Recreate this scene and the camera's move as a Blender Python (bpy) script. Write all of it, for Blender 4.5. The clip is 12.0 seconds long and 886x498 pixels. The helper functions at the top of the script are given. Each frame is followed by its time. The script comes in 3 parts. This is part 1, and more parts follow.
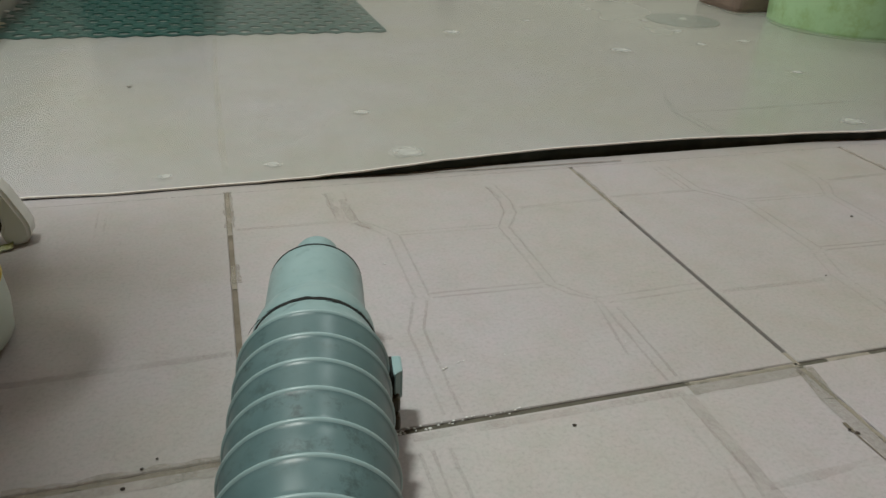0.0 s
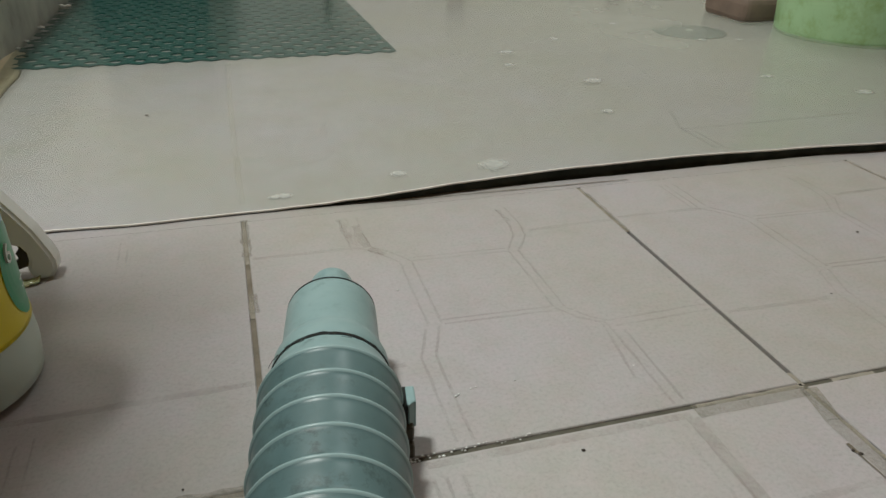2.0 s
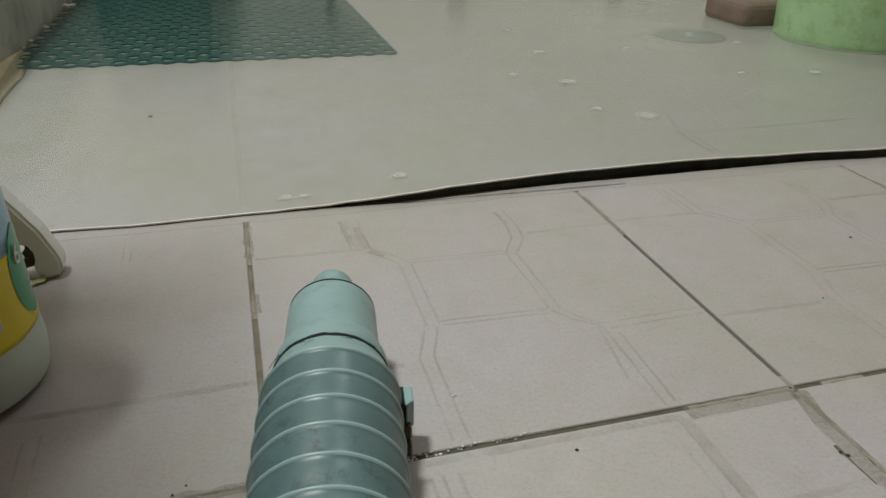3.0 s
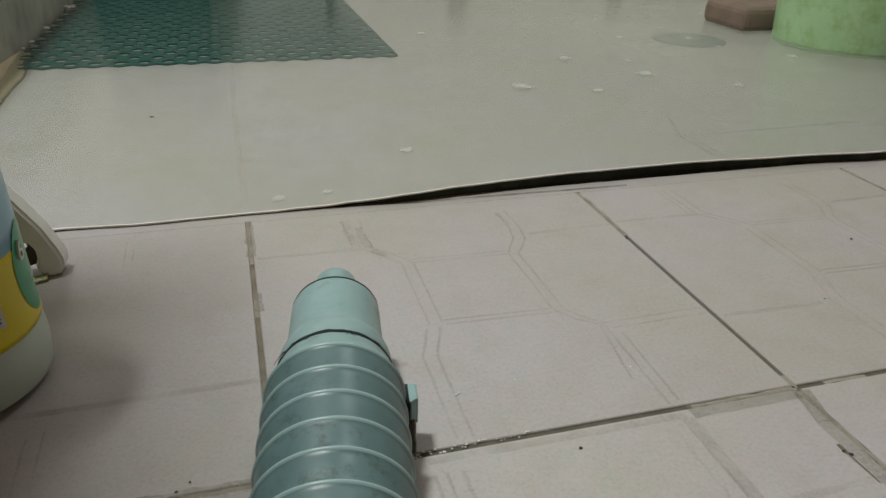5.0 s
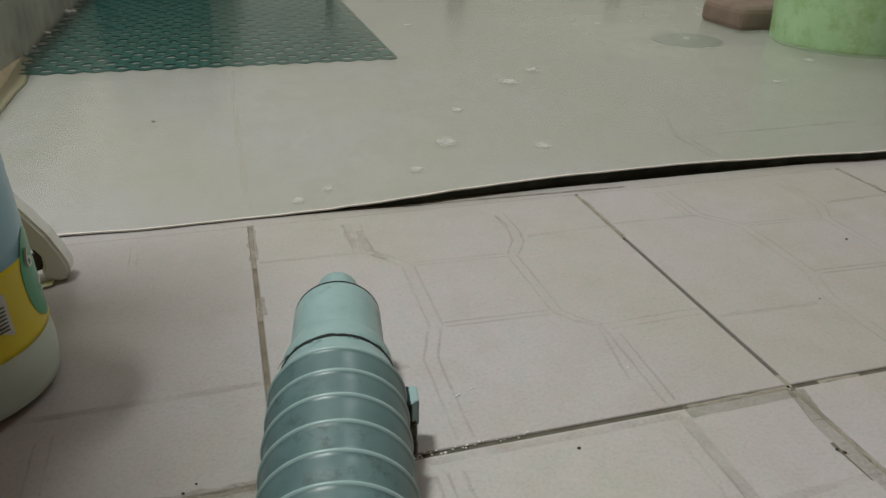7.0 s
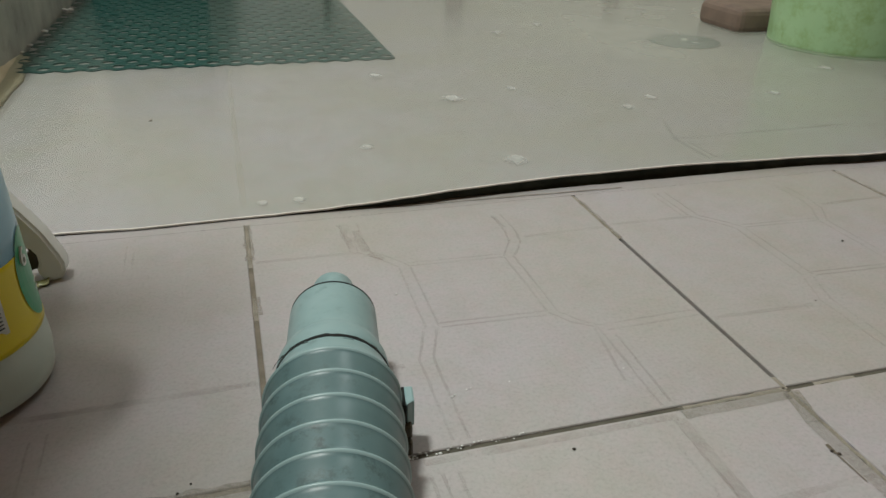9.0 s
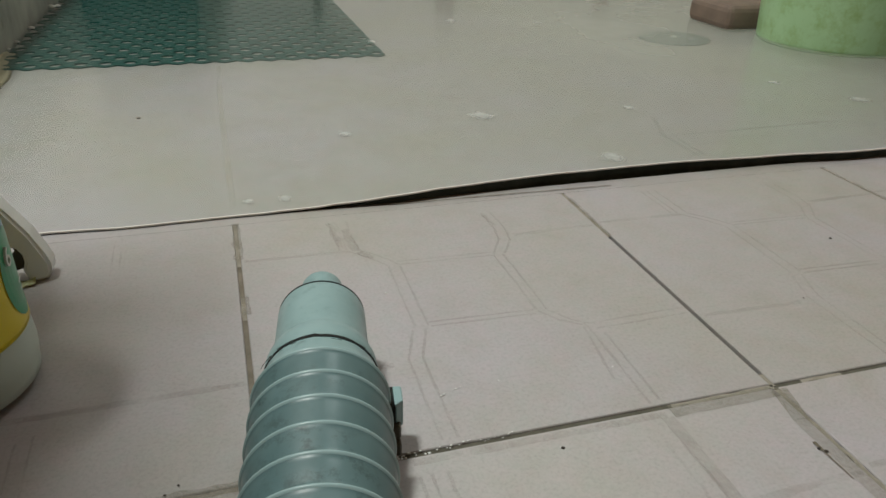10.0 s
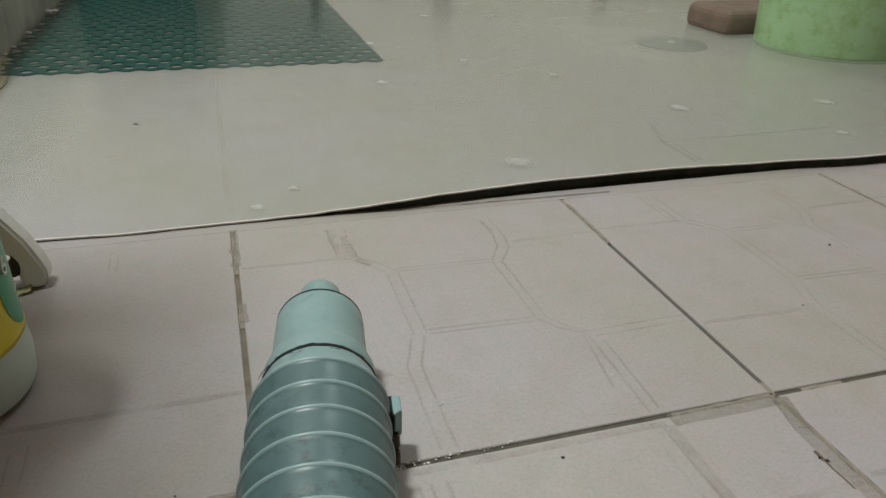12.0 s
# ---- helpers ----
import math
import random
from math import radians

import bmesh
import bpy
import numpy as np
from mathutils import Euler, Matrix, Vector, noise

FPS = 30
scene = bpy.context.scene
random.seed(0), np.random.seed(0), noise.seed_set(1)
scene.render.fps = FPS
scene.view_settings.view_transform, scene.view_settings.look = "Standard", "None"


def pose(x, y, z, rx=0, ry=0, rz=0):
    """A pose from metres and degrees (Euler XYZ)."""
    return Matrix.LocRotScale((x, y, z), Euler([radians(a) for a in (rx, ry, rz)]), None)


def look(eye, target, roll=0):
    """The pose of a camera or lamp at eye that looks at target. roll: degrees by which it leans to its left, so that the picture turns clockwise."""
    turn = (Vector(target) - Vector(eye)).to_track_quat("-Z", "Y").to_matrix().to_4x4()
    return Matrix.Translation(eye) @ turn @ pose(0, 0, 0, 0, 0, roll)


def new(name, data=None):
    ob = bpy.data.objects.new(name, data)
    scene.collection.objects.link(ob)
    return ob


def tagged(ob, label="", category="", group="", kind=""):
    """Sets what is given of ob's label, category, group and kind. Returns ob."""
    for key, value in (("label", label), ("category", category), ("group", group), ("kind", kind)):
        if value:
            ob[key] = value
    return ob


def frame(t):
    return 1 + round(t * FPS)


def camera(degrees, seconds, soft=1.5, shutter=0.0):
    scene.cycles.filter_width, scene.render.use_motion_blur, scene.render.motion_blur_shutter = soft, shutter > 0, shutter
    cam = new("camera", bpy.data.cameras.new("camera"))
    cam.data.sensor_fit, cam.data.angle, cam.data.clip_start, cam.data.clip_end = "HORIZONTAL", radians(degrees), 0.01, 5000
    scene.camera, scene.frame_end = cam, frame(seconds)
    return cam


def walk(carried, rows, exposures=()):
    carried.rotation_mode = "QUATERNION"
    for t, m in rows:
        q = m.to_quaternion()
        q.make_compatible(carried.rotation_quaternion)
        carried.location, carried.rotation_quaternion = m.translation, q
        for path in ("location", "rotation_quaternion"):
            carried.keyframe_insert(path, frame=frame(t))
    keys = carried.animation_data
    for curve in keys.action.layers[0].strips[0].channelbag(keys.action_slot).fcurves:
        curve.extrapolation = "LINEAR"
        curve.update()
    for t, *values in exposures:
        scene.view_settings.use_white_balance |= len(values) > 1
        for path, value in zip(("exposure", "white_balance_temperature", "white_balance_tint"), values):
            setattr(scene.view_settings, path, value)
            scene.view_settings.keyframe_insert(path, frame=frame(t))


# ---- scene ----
cam = camera(62.9, 12.0)
PATH = [
    (0, (-0.294, -0.255, 0.241), (0.242, 1.423, -0.706), 2.7),
    (0.5, (-0.296, -0.254, 0.244), (0.235, 1.423, -0.706), 2.5),
    (1, (-0.298, -0.256, 0.25), (0.23, 1.433, -0.681), 2.1),
    (1.5, (-0.293, -0.254, 0.244), (0.243, 1.423, -0.706), 2.5),
    (2, (-0.294, -0.261, 0.259), (0.207, 1.437, -0.672), 1.0),
    (2.5, (-0.295, -0.264, 0.266), (0.2, 1.43, -0.674), 0.9),
    (3, (-0.295, -0.268, 0.265), (0.205, 1.43, -0.667), 1.4),
    (5, (-0.299, -0.269, 0.262), (0.209, 1.433, -0.659), 1.7),
    (5.5, (-0.299, -0.271, 0.263), (0.21, 1.433, -0.654), 1.7),
    (6, (-0.297, -0.271, 0.265), (0.211, 1.43, -0.657), 1.5),
    (6.5, (-0.3, -0.272, 0.267), (0.205, 1.43, -0.653), 1.4),
    (7, (-0.3, -0.274, 0.268), (0.206, 1.427, -0.655), 1.3),
    (9, (-0.299, -0.274, 0.268), (0.213, 1.425, -0.654), 1.6),
    (9.5, (-0.296, -0.272, 0.268), (0.23, 1.415, -0.67), 1.6),
    (10, (-0.297, -0.273, 0.269), (0.236, 1.415, -0.661), 1.8),
    (10.5, (-0.3, -0.273, 0.271), (0.244, 1.42, -0.645), 2.0),
    (11, (-0.299, -0.27, 0.268), (0.256, 1.422, -0.642), 2.1),
    (11.5, (-0.298, -0.27, 0.27), (0.242, 1.422, -0.649), 1.9),
    (12, (-0.297, -0.27, 0.27), (0.244, 1.421, -0.65), 1.9),
]
walk(cam, [(t, look(eye, target, roll)) for t, eye, target, roll in PATH])

# ---------------------------------------------------------------- light
scene.view_settings.exposure = 0.0
world = bpy.data.worlds.new("room_dark")
world.use_nodes = True
scene.world = world
world.node_tree.nodes["Background"].inputs[0].default_value = (0.75, 0.85, 1.0, 1)
world.node_tree.nodes["Background"].inputs[1].default_value = 0.005


def area_lamp(x, y, z, sx, sy, watts, colour):
    data = bpy.data.lights.new("area_lamp", "AREA")
    data.shape, data.size, data.size_y = "RECTANGLE", sx, sy
    data.energy, data.color = watts, colour
    ob = new("area_lamp", data)
    ob.location = (x, y, z)
    return ob


# Main lamp, close under the ceiling.
area_lamp(-1.05, 0.34, 2.98, 0.36, 0.30, 66, (0.955, 1.0, 0.945))
# Fill lamp, added below the ceiling to brighten the far right.
area_lamp(0.80, 1.45, 2.40, 0.3, 0.3, 9, (0.93, 1.0, 0.98))

# ---------------------------------------------------------------- materials


class Mat:
    """A small builder for node materials."""

    def __init__(self, name, rough=0.5, metal=0.0, coords="Object", **extra):
        self.m = bpy.data.materials.new(name)
        self.m.use_nodes = True
        self.t = self.m.node_tree
        self.b = self.t.nodes["Principled BSDF"]
        self.b.inputs["Roughness"].default_value = rough
        self.b.inputs["Metallic"].default_value = metal
        self.co = self.t.nodes.new("ShaderNodeTexCoord").outputs[coords]
        for k, v in extra.items():
            self.b.inputs[k.replace("_", " ")].default_value = v

    def node(self, kind, **inputs):
        n = self.t.nodes.new(kind)
        for k, v in inputs.items():
            self.set(n.inputs[k.replace("_", " ")], v)
        return n

    def set(self, socket, v):
        if isinstance(v, bpy.types.NodeSocket):
            self.t.links.new(v, socket)
        else:
            socket.default_value = v

    def noise(self, scale, detail=4.0, rough=0.55, vec=None):
        n = self.node("ShaderNodeTexNoise", Scale=scale, Detail=detail, Roughness=rough)
        self.set(n.inputs["Vector"], vec or self.co)
        return n.outputs["Fac"]

    def ramp(self, fac, stops):
        n = self.t.nodes.new("ShaderNodeValToRGB")
        el = n.color_ramp.elements
        while len(el) < len(stops):
            el.new(0.5)
        for e, (p, c) in zip(el, stops):
            e.position = p
            e.color = (*c, 1) if len(c) == 3 else c
        self.set(n.inputs["Fac"], fac)
        return n.outputs["Color"]

    def mix(self, fac, a, b, mode="MIX"):
        n = self.t.nodes.new("ShaderNodeMix")
        n.data_type, n.blend_type = "RGBA", mode
        for s, v in ((n.inputs[0], fac), (n.inputs[6], a), (n.inputs[7], b)):
            if isinstance(v, tuple) and len(v) == 3:
                v = (*v, 1)
            self.set(s, v)
        return n.outputs[2]

    def math(self, op, a, b=0.0):
        n = self.t.nodes.new("ShaderNodeMath")
        n.operation = op
        self.set(n.inputs[0], a)
        self.set(n.inputs[1], b)
        return n.outputs[0]

    def scaled(self, x, y, z):
        n = self.t.nodes.new("ShaderNodeMapping")
        n.inputs["Scale"].default_value = (x, y, z)
        self.set(n.inputs["Vector"], self.co)
        return n.outputs[0]

    def colour(self, v):
        self.set(self.b.inputs["Base Color"], (*v, 1) if isinstance(v, tuple) else v)
        return self

    def rough(self, v):
        self.set(self.b.inputs["Roughness"], v)
        return self

    def bump(self, height, strength=0.3, distance=0.001):
        n = self.node("ShaderNodeBump", Strength=strength, Distance=distance, Height=height)
        self.set(self.b.inputs["Normal"], n.outputs[0])
        return self


def grey(v):
    return (v, v, v)


def tile_material():
    k = Mat("beige_stoneware", coords="Generated")
    geo = k.t.nodes.new("ShaderNodeNewGeometry").outputs["Position"]
    k.co = geo
    info = k.t.nodes.new("ShaderNodeObjectInfo").outputs["Random"]
    cloud = k.ramp(k.noise(5, 3), [(0.3, (0.418, 0.405, 0.364)), (0.7, (0.447, 0.424, 0.442))])
    grain = k.ramp(k.noise(430, 8, 0.78), [(0.33, grey(0.80)), (0.50, grey(0.99)), (0.70, grey(1.07))])
    tint = k.ramp(k.noise(75, 5, 0.7), [(0.35, (0.97, 1.0, 1.0)), (0.65, (1.035, 0.99, 1.02))])
    c = k.mix(1.0, k.mix(0.9, cloud, grain, "MULTIPLY"), tint, "MULTIPLY")
    dirt = k.ramp(k.noise(26, 6, 0.65), [(0.45, grey(1.0)), (0.75, (0.86, 0.82, 0.75))])
    c = k.mix(0.5, c, dirt, "MULTIPLY")
    c = k.mix(1.0, c, k.ramp(info, [(0.0, grey(0.96)), (1.0, grey(1.04))]), "MULTIPLY")
    k.colour(c)
    k.rough(k.ramp(k.noise(40, 4), [(0.35, grey(0.34)), (0.7, grey(0.52))]))
    k.bump(k.noise(1100, 3, 0.7), 0.06, 0.0003)
    return k.m


def simple(name, a, b, scale=30.0, rough=0.5, bump=0.1, grain=300.0, metal=0.0, spots=None, **extra):
    k = Mat(name, rough, metal, **extra)
    c = k.ramp(k.noise(scale, 5), [(0.3, a), (0.7, b)])
    if spots:
        c = k.mix(k.ramp(k.noise(spots[0], 6, 0.7), [(spots[1], grey(0.0)), (spots[1] + 0.22, grey(1.0))]), c, spots[2])
    k.colour(c)
    if bump:
        k.bump(k.noise(grain, 4), bump, 0.0005)
    return k.m


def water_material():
    """Thin soapy water: clear with some milkiness, painted hazier to the far right, mirror-like towards grazing angles.
    """
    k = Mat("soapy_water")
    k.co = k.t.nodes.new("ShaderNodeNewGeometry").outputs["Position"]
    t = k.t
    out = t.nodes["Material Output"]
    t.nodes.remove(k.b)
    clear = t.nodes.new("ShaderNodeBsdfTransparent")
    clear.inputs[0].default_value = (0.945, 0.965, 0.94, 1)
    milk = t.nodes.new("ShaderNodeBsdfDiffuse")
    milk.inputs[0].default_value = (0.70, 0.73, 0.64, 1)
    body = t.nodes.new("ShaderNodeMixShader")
    # Milk grows north and east: real murk plus painted haze and brightness.
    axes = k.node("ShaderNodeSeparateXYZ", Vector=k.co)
    east_haze = k.node("ShaderNodeMapRange", Value=axes.outputs[0], From_Min=-0.12, From_Max=0.38, To_Min=0.0, To_Max=1.0)
    north_haze = k.node("ShaderNodeMapRange", Value=axes.outputs[1], From_Min=0.36, From_Max=0.95, To_Min=0.32, To_Max=1.0)
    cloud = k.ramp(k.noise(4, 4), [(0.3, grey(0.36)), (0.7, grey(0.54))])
    murk_haze = k.math("MULTIPLY", k.math("MULTIPLY", east_haze.outputs[0], north_haze.outputs[0]), cloud)
    k.set(body.inputs[0], k.math("ADD", murk_haze, 0.012))
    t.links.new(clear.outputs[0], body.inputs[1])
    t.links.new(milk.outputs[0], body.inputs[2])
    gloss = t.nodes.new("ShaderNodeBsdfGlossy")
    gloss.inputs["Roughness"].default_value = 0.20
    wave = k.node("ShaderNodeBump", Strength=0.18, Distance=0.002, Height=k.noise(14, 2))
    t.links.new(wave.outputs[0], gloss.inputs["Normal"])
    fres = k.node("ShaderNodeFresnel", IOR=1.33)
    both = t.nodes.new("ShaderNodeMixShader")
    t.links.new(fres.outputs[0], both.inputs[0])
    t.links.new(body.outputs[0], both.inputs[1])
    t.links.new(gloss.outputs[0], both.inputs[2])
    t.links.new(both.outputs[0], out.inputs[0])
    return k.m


def hose_material(name, a, b, dirt=0.75):
    k = Mat(name, 0.38)
    c = k.ramp(k.noise(45, 5), [(0.3, a), (0.7, b)])
    grime = k.ramp(k.noise(120, 6, 0.75), [(0.50, grey(0.0)), (0.64, grey(1.0))])
    patch = k.ramp(k.noise(28, 3), [(0.45, grey(0.0)), (0.65, grey(dirt))])
    c = k.mix(k.mix(1.0, grime, patch, "MULTIPLY"), c, (0.035, 0.055, 0.056))
    k.colour(c)
    k.rough(k.ramp(k.noise(60, 4), [(0.3, grey(0.28)), (0.7, grey(0.46))]))
    k.bump(k.noise(350, 4), 0.06, 0.0004)
    return k.m


TILE = tile_material()
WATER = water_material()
JOINT = simple("dark_open_joint", (0.022, 0.020, 0.015), (0.045, 0.040, 0.030), 90, 0.9, 0.4)
DEEPGROUT = simple("dark_dirty_grout", (0.078, 0.073, 0.055), (0.14, 0.13, 0.10), 60, 0.9, 0.5, 500)
OLDGROUT = simple("brown_grey_dirty_grout", (0.13, 0.11, 0.08), (0.26, 0.225, 0.18), 60, 0.9, 0.5, 500)
GROUT = simple("beige_grout", (0.26, 0.235, 0.19), (0.36, 0.33, 0.28), 70, 0.85, 0.5, 500)


def worn(name, a, b, low, high, scale):
    """A thin stain that fades out in patches."""
    k = Mat(name, 0.55)
    k.co = k.t.nodes.new("ShaderNodeNewGeometry").outputs["Position"]
    k.colour(k.ramp(k.noise(60, 4), [(0.3, a), (0.7, b)]))
    wide = k.ramp(k.noise(scale, 3), [(0.3, grey(low)), (0.7, grey(high))])
    fine = k.ramp(k.noise(420, 4, 0.7), [(0.35, grey(0.45)), (0.65, grey(1.0))])
    k.set(k.b.inputs["Alpha"], k.mix(1.0, wide, fine, "MULTIPLY"))
    return k.m


SMEAR = worn("smeared_grout", (0.30, 0.275, 0.22), (0.38, 0.345, 0.285), 0.15, 0.62, 45)
PRINT = worn("worn_pattern_line", (0.24, 0.205, 0.165), (0.32, 0.28, 0.23), 0.02, 0.25, 16)
FAINT = worn("faint_pattern_band", (0.33, 0.285, 0.24), (0.38, 0.33, 0.28), 0.0, 0.24, 14)
PALE = worn("pale_joint", (0.62, 0.57, 0.47), (0.66, 0.61, 0.52), 0.05, 0.35, 12)
EDGE = simple("raw_tile_edge", (0.70, 0.66, 0.60), (0.82, 0.79, 0.74), 60, 0.7, 0.3)
# Tone of the shade in the gap, put into a strip's colour.
GAPTONE = simple("olive_gap_shade", (0.040, 0.050, 0.038), (0.075, 0.088, 0.065), 60, 0.95, 0.5, 300)
UNDER = simple("dark_underlay", (0.07, 0.062, 0.046), (0.12, 0.105, 0.08), 40, 0.95, 0.4)
HOSE = hose_material("ribbed_teal_plastic", (0.098, 0.172, 0.180), (0.130, 0.216, 0.225))
CUFF = hose_material("pale_teal_plastic", (0.255, 0.395, 0.405), (0.295, 0.435, 0.445), 0.2)
# Paler than the hose: holds the highlights of the crests as colour.
RIBGLEAM = hose_material("rib_highlight_plastic", (0.29, 0.425, 0.435), (0.34, 0.48, 0.49), 0.2)
GAP = simple("black_grime_and_gap", (0.006, 0.008, 0.008), (0.02, 0.025, 0.023), 200, 0.95, 0.3)
MATGREEN = simple("dark_green_vinyl", (0.001, 0.064, 0.055), (0.003, 0.092, 0.080), 25, 0.5, 0.1)
BUCKET = simple("light_green_plastic", (0.37, 0.60, 0.33), (0.42, 0.65, 0.38), 18, 0.35, 0.05, spots=(30, 0.46, (0.30, 0.48, 0.20)))
DRAIN = simple("teal_drain_plastic", (0.035, 0.11, 0.115), (0.055, 0.14, 0.145), 60, 0.4, 0.1)
BROWN = simple("brown_fired_clay", (0.17, 0.125, 0.10), (0.23, 0.17, 0.135), 30, 0.75, 0.4)
WALL = simple("grey_painted_plaster", (0.25, 0.265, 0.23), (0.40, 0.41, 0.36), 16, 0.75, 0.5, 90, spots=(24, 0.56, (0.15, 0.15, 0.115)))
BACKWALL = simple("pale_wall_tile", (0.72, 0.71, 0.67), (0.80, 0.78, 0.74), 5, 0.4, 0.1)
WARM = simple("brown_plaster", (0.21, 0.12, 0.06), (0.27, 0.16, 0.085), 5, 0.8, 0.2)
DARKWALL = simple("dark_brown_paint", (0.085, 0.045, 0.022), (0.12, 0.065, 0.034), 5, 0.7, 0.2)
STRIP = simple("yellowed_skirting", (0.50, 0.43, 0.27), (0.60, 0.53, 0.38), 22, 0.6, 0.3, spots=(30, 0.62, (0.26, 0.2, 0.12)))
DOOR = simple("dark_green_paint", (0.012, 0.045, 0.04), (0.02, 0.065, 0.055), 10, 0.5, 0.1)
WHITE = simple("white_plastic", (0.74, 0.77, 0.74), (0.80, 0.82, 0.80), 20, 0.35, 0.05)
CEILING = simple("browned_ceiling", (0.34, 0.26, 0.185), (0.39, 0.31, 0.225), 4, 0.9, 0.1)
BOTTLE = simple("milky_plastic", (0.58, 0.68, 0.62), (0.64, 0.73, 0.67), 12, 0.3, 0.05)
YELLOW = simple("yellow_label", (0.76, 0.62, 0.008), (0.82, 0.67, 0.012), 20, 0.3, 0.0)
BLUE = simple("light_blue_label", (0.28, 0.54, 0.70), (0.33, 0.58, 0.74), 20, 0.3, 0.0)
GREEN = simple("green_label", (0.01, 0.28, 0.115), (0.015, 0.33, 0.14), 20, 0.3, 0.0)
PAPER = simple("white_label", (0.66, 0.68, 0.64), (0.72, 0.73, 0.70), 20, 0.4, 0.0)
BLACK = simple("black_print", (0.02, 0.02, 0.02), (0.03, 0.03, 0.03), 20, 0.5, 0.0)
WOOD = simple("brown_stained_wood", (0.34, 0.145, 0.05), (0.44, 0.205, 0.075), 9, 0.5, 0.2, 80)
SCRAP = simple("wet_yellow_green_plastic", (0.42, 0.47, 0.22), (0.55, 0.58, 0.36), 120, 0.12, 0.2)
BAND = worn("dirty_grout_band", (0.27, 0.255, 0.20), (0.33, 0.31, 0.25), 0.25, 0.60, 30)
STAIN = worn("brown_worn_band", (0.30, 0.255, 0.205), (0.36, 0.305, 0.255), 0.04, 0.27, 40)
HOOK = simple("dark_brown_plastic", (0.045, 0.04, 0.025), (0.075, 0.065, 0.04), 60, 0.45, 0.1)


def foam_material(name, low, high):
    k = Mat(name, 0.4)
    k.colour(k.ramp(k.noise(200, 4), [(0.3, (0.62, 0.65, 0.62)), (0.7, (0.76, 0.78, 0.75))]))
    k.b.inputs["Alpha"].default_value = 0.5
    k.set(k.b.inputs["Alpha"], k.ramp(k.noise(70, 2, 0.4), [(0.3, grey(low)), (0.7, grey(high))]))
    return k.m


FOAM = foam_material("soap_foam", 0.36, 0.52)
FOAMMID = foam_material("thinning_foam", 0.22, 0.36)
FOAMRIM = foam_material("thin_foam_rim", 0.05, 0.16)
SPECK = simple("dark_dirt", (0.02, 0.015, 0.012), (0.06, 0.045, 0.035), 300, 0.8, 0.3)


FOAMGLINT = simple("white_foam_and_glints", (0.80, 0.82, 0.80), (0.88, 0.89, 0.87), 200, 0.15, 0.0)

# ---------------------------------------------------------------- helpers


def mesh_of(name, bm, mats, smooth=False):
    me = bpy.data.meshes.new(name)
    bmesh.ops.recalc_face_normals(bm, faces=bm.faces)
    bm.to_mesh(me)
    bm.free()
    for m in mats if isinstance(mats, (list, tuple)) else [mats]:
        me.materials.append(m)
    if smooth:
        for p in me.polygons:
            p.use_smooth = True
    return me


def part(name, bm, mats, parent=None, label="", smooth=False, at=None):
    ob = new(name, mesh_of(name, bm, mats, smooth))
    if parent is not None:
        ob.parent = parent
    if at is not None:
        ob.matrix_basis = at
    if label:
        tagged(ob, label)
    return ob


def box(bm, x0, y0, z0, x1, y1, z1, bevel=0.0, seg=2):
    made = bmesh.ops.create_cube(bm, size=1.0, matrix=Matrix.Translation(((x0 + x1) / 2, (y0 + y1) / 2, (z0 + z1) / 2)) @ Matrix.Diagonal((x1 - x0, y1 - y0, z1 - z0, 1)))
    if bevel:
        edges = list({e for v in made["verts"] for e in v.link_edges})
        bmesh.ops.bevel(bm, geom=edges, offset=bevel, segments=seg, affect="EDGES", profile=0.6)
    return bm


def lathe(bm, profile, seg=64, m=None, close=False, a0=0.0, a1=2 * math.pi):
    """Turns (radius, height) pairs round the z axis."""
    m = m or Matrix.Identity(4)
    full = abs(a1 - a0 - 2 * math.pi) < 1e-6
    n = seg if full else seg + 1
    rings = []
    for r, z in profile:
        rings.append([bm.verts.new(m @ Vector((r * math.cos(a0 + (a1 - a0) * i / seg), r * math.sin(a0 + (a1 - a0) * i / seg), z))) for i in range(n)])
    faces = []
    for a, b in zip(rings, rings[1:]):
        for i in range(seg):
            j = (i + 1) % n
            faces.append(bm.faces.new((a[i], a[j], b[j], b[i])))
    if close:
        bm.faces.new(rings[0][::-1])
        bm.faces.new(rings[-1])
    return faces


def ribbon(bm, pts, width, z, ragged=0.0, step=0.006, mat=0):
    """A flat strip along a line of (x, y) points, with uneven borders."""
    left, right = [], []
    for (xa, ya), (xb, yb) in zip(pts, pts[1:]):
        d = Vector((xb - xa, yb - ya))
        n = max(1, int(d.length / step))
        side = Vector((-d.y, d.x)).normalized()
        for i in range(n + 1):
            p = Vector((xa, ya)) + d * i / n
            for row, s in ((left, 1), (right, -1)):
                w = width / 2 + ragged * noise.noise(Vector((p.x * 90 + 7 * s, p.y * 90, 3.1 * s)))
                q = p + side * s * max(w, 0.0003)
                row.append(bm.verts.new((q.x, q.y, z)))
    for i in range(len(left) - 1):
        f = bm.faces.new((left[i], left[i + 1], right[i + 1], right[i]))
        f.material_index = mat


def lerp_table(x, table):
    if x <= table[0][0]:
        return table[0][1]
    for (xa, va), (xb, vb) in zip(table, table[1:]):
        if x <= xb:
            s = (x - xa) / (xb - xa)
            s = s * s * (3 - 2 * s)
            return va + (vb - va) * s
    return table[-1][1]


# ---------------------------------------------------------------- the room
X0, X1, Y0, Y1, TOP = -0.60, 1.4975, -1.195, 1.85, 3.05
XW = -1.795
SIZE = 0.300
FAR = 0.0045

bm = bmesh.new()
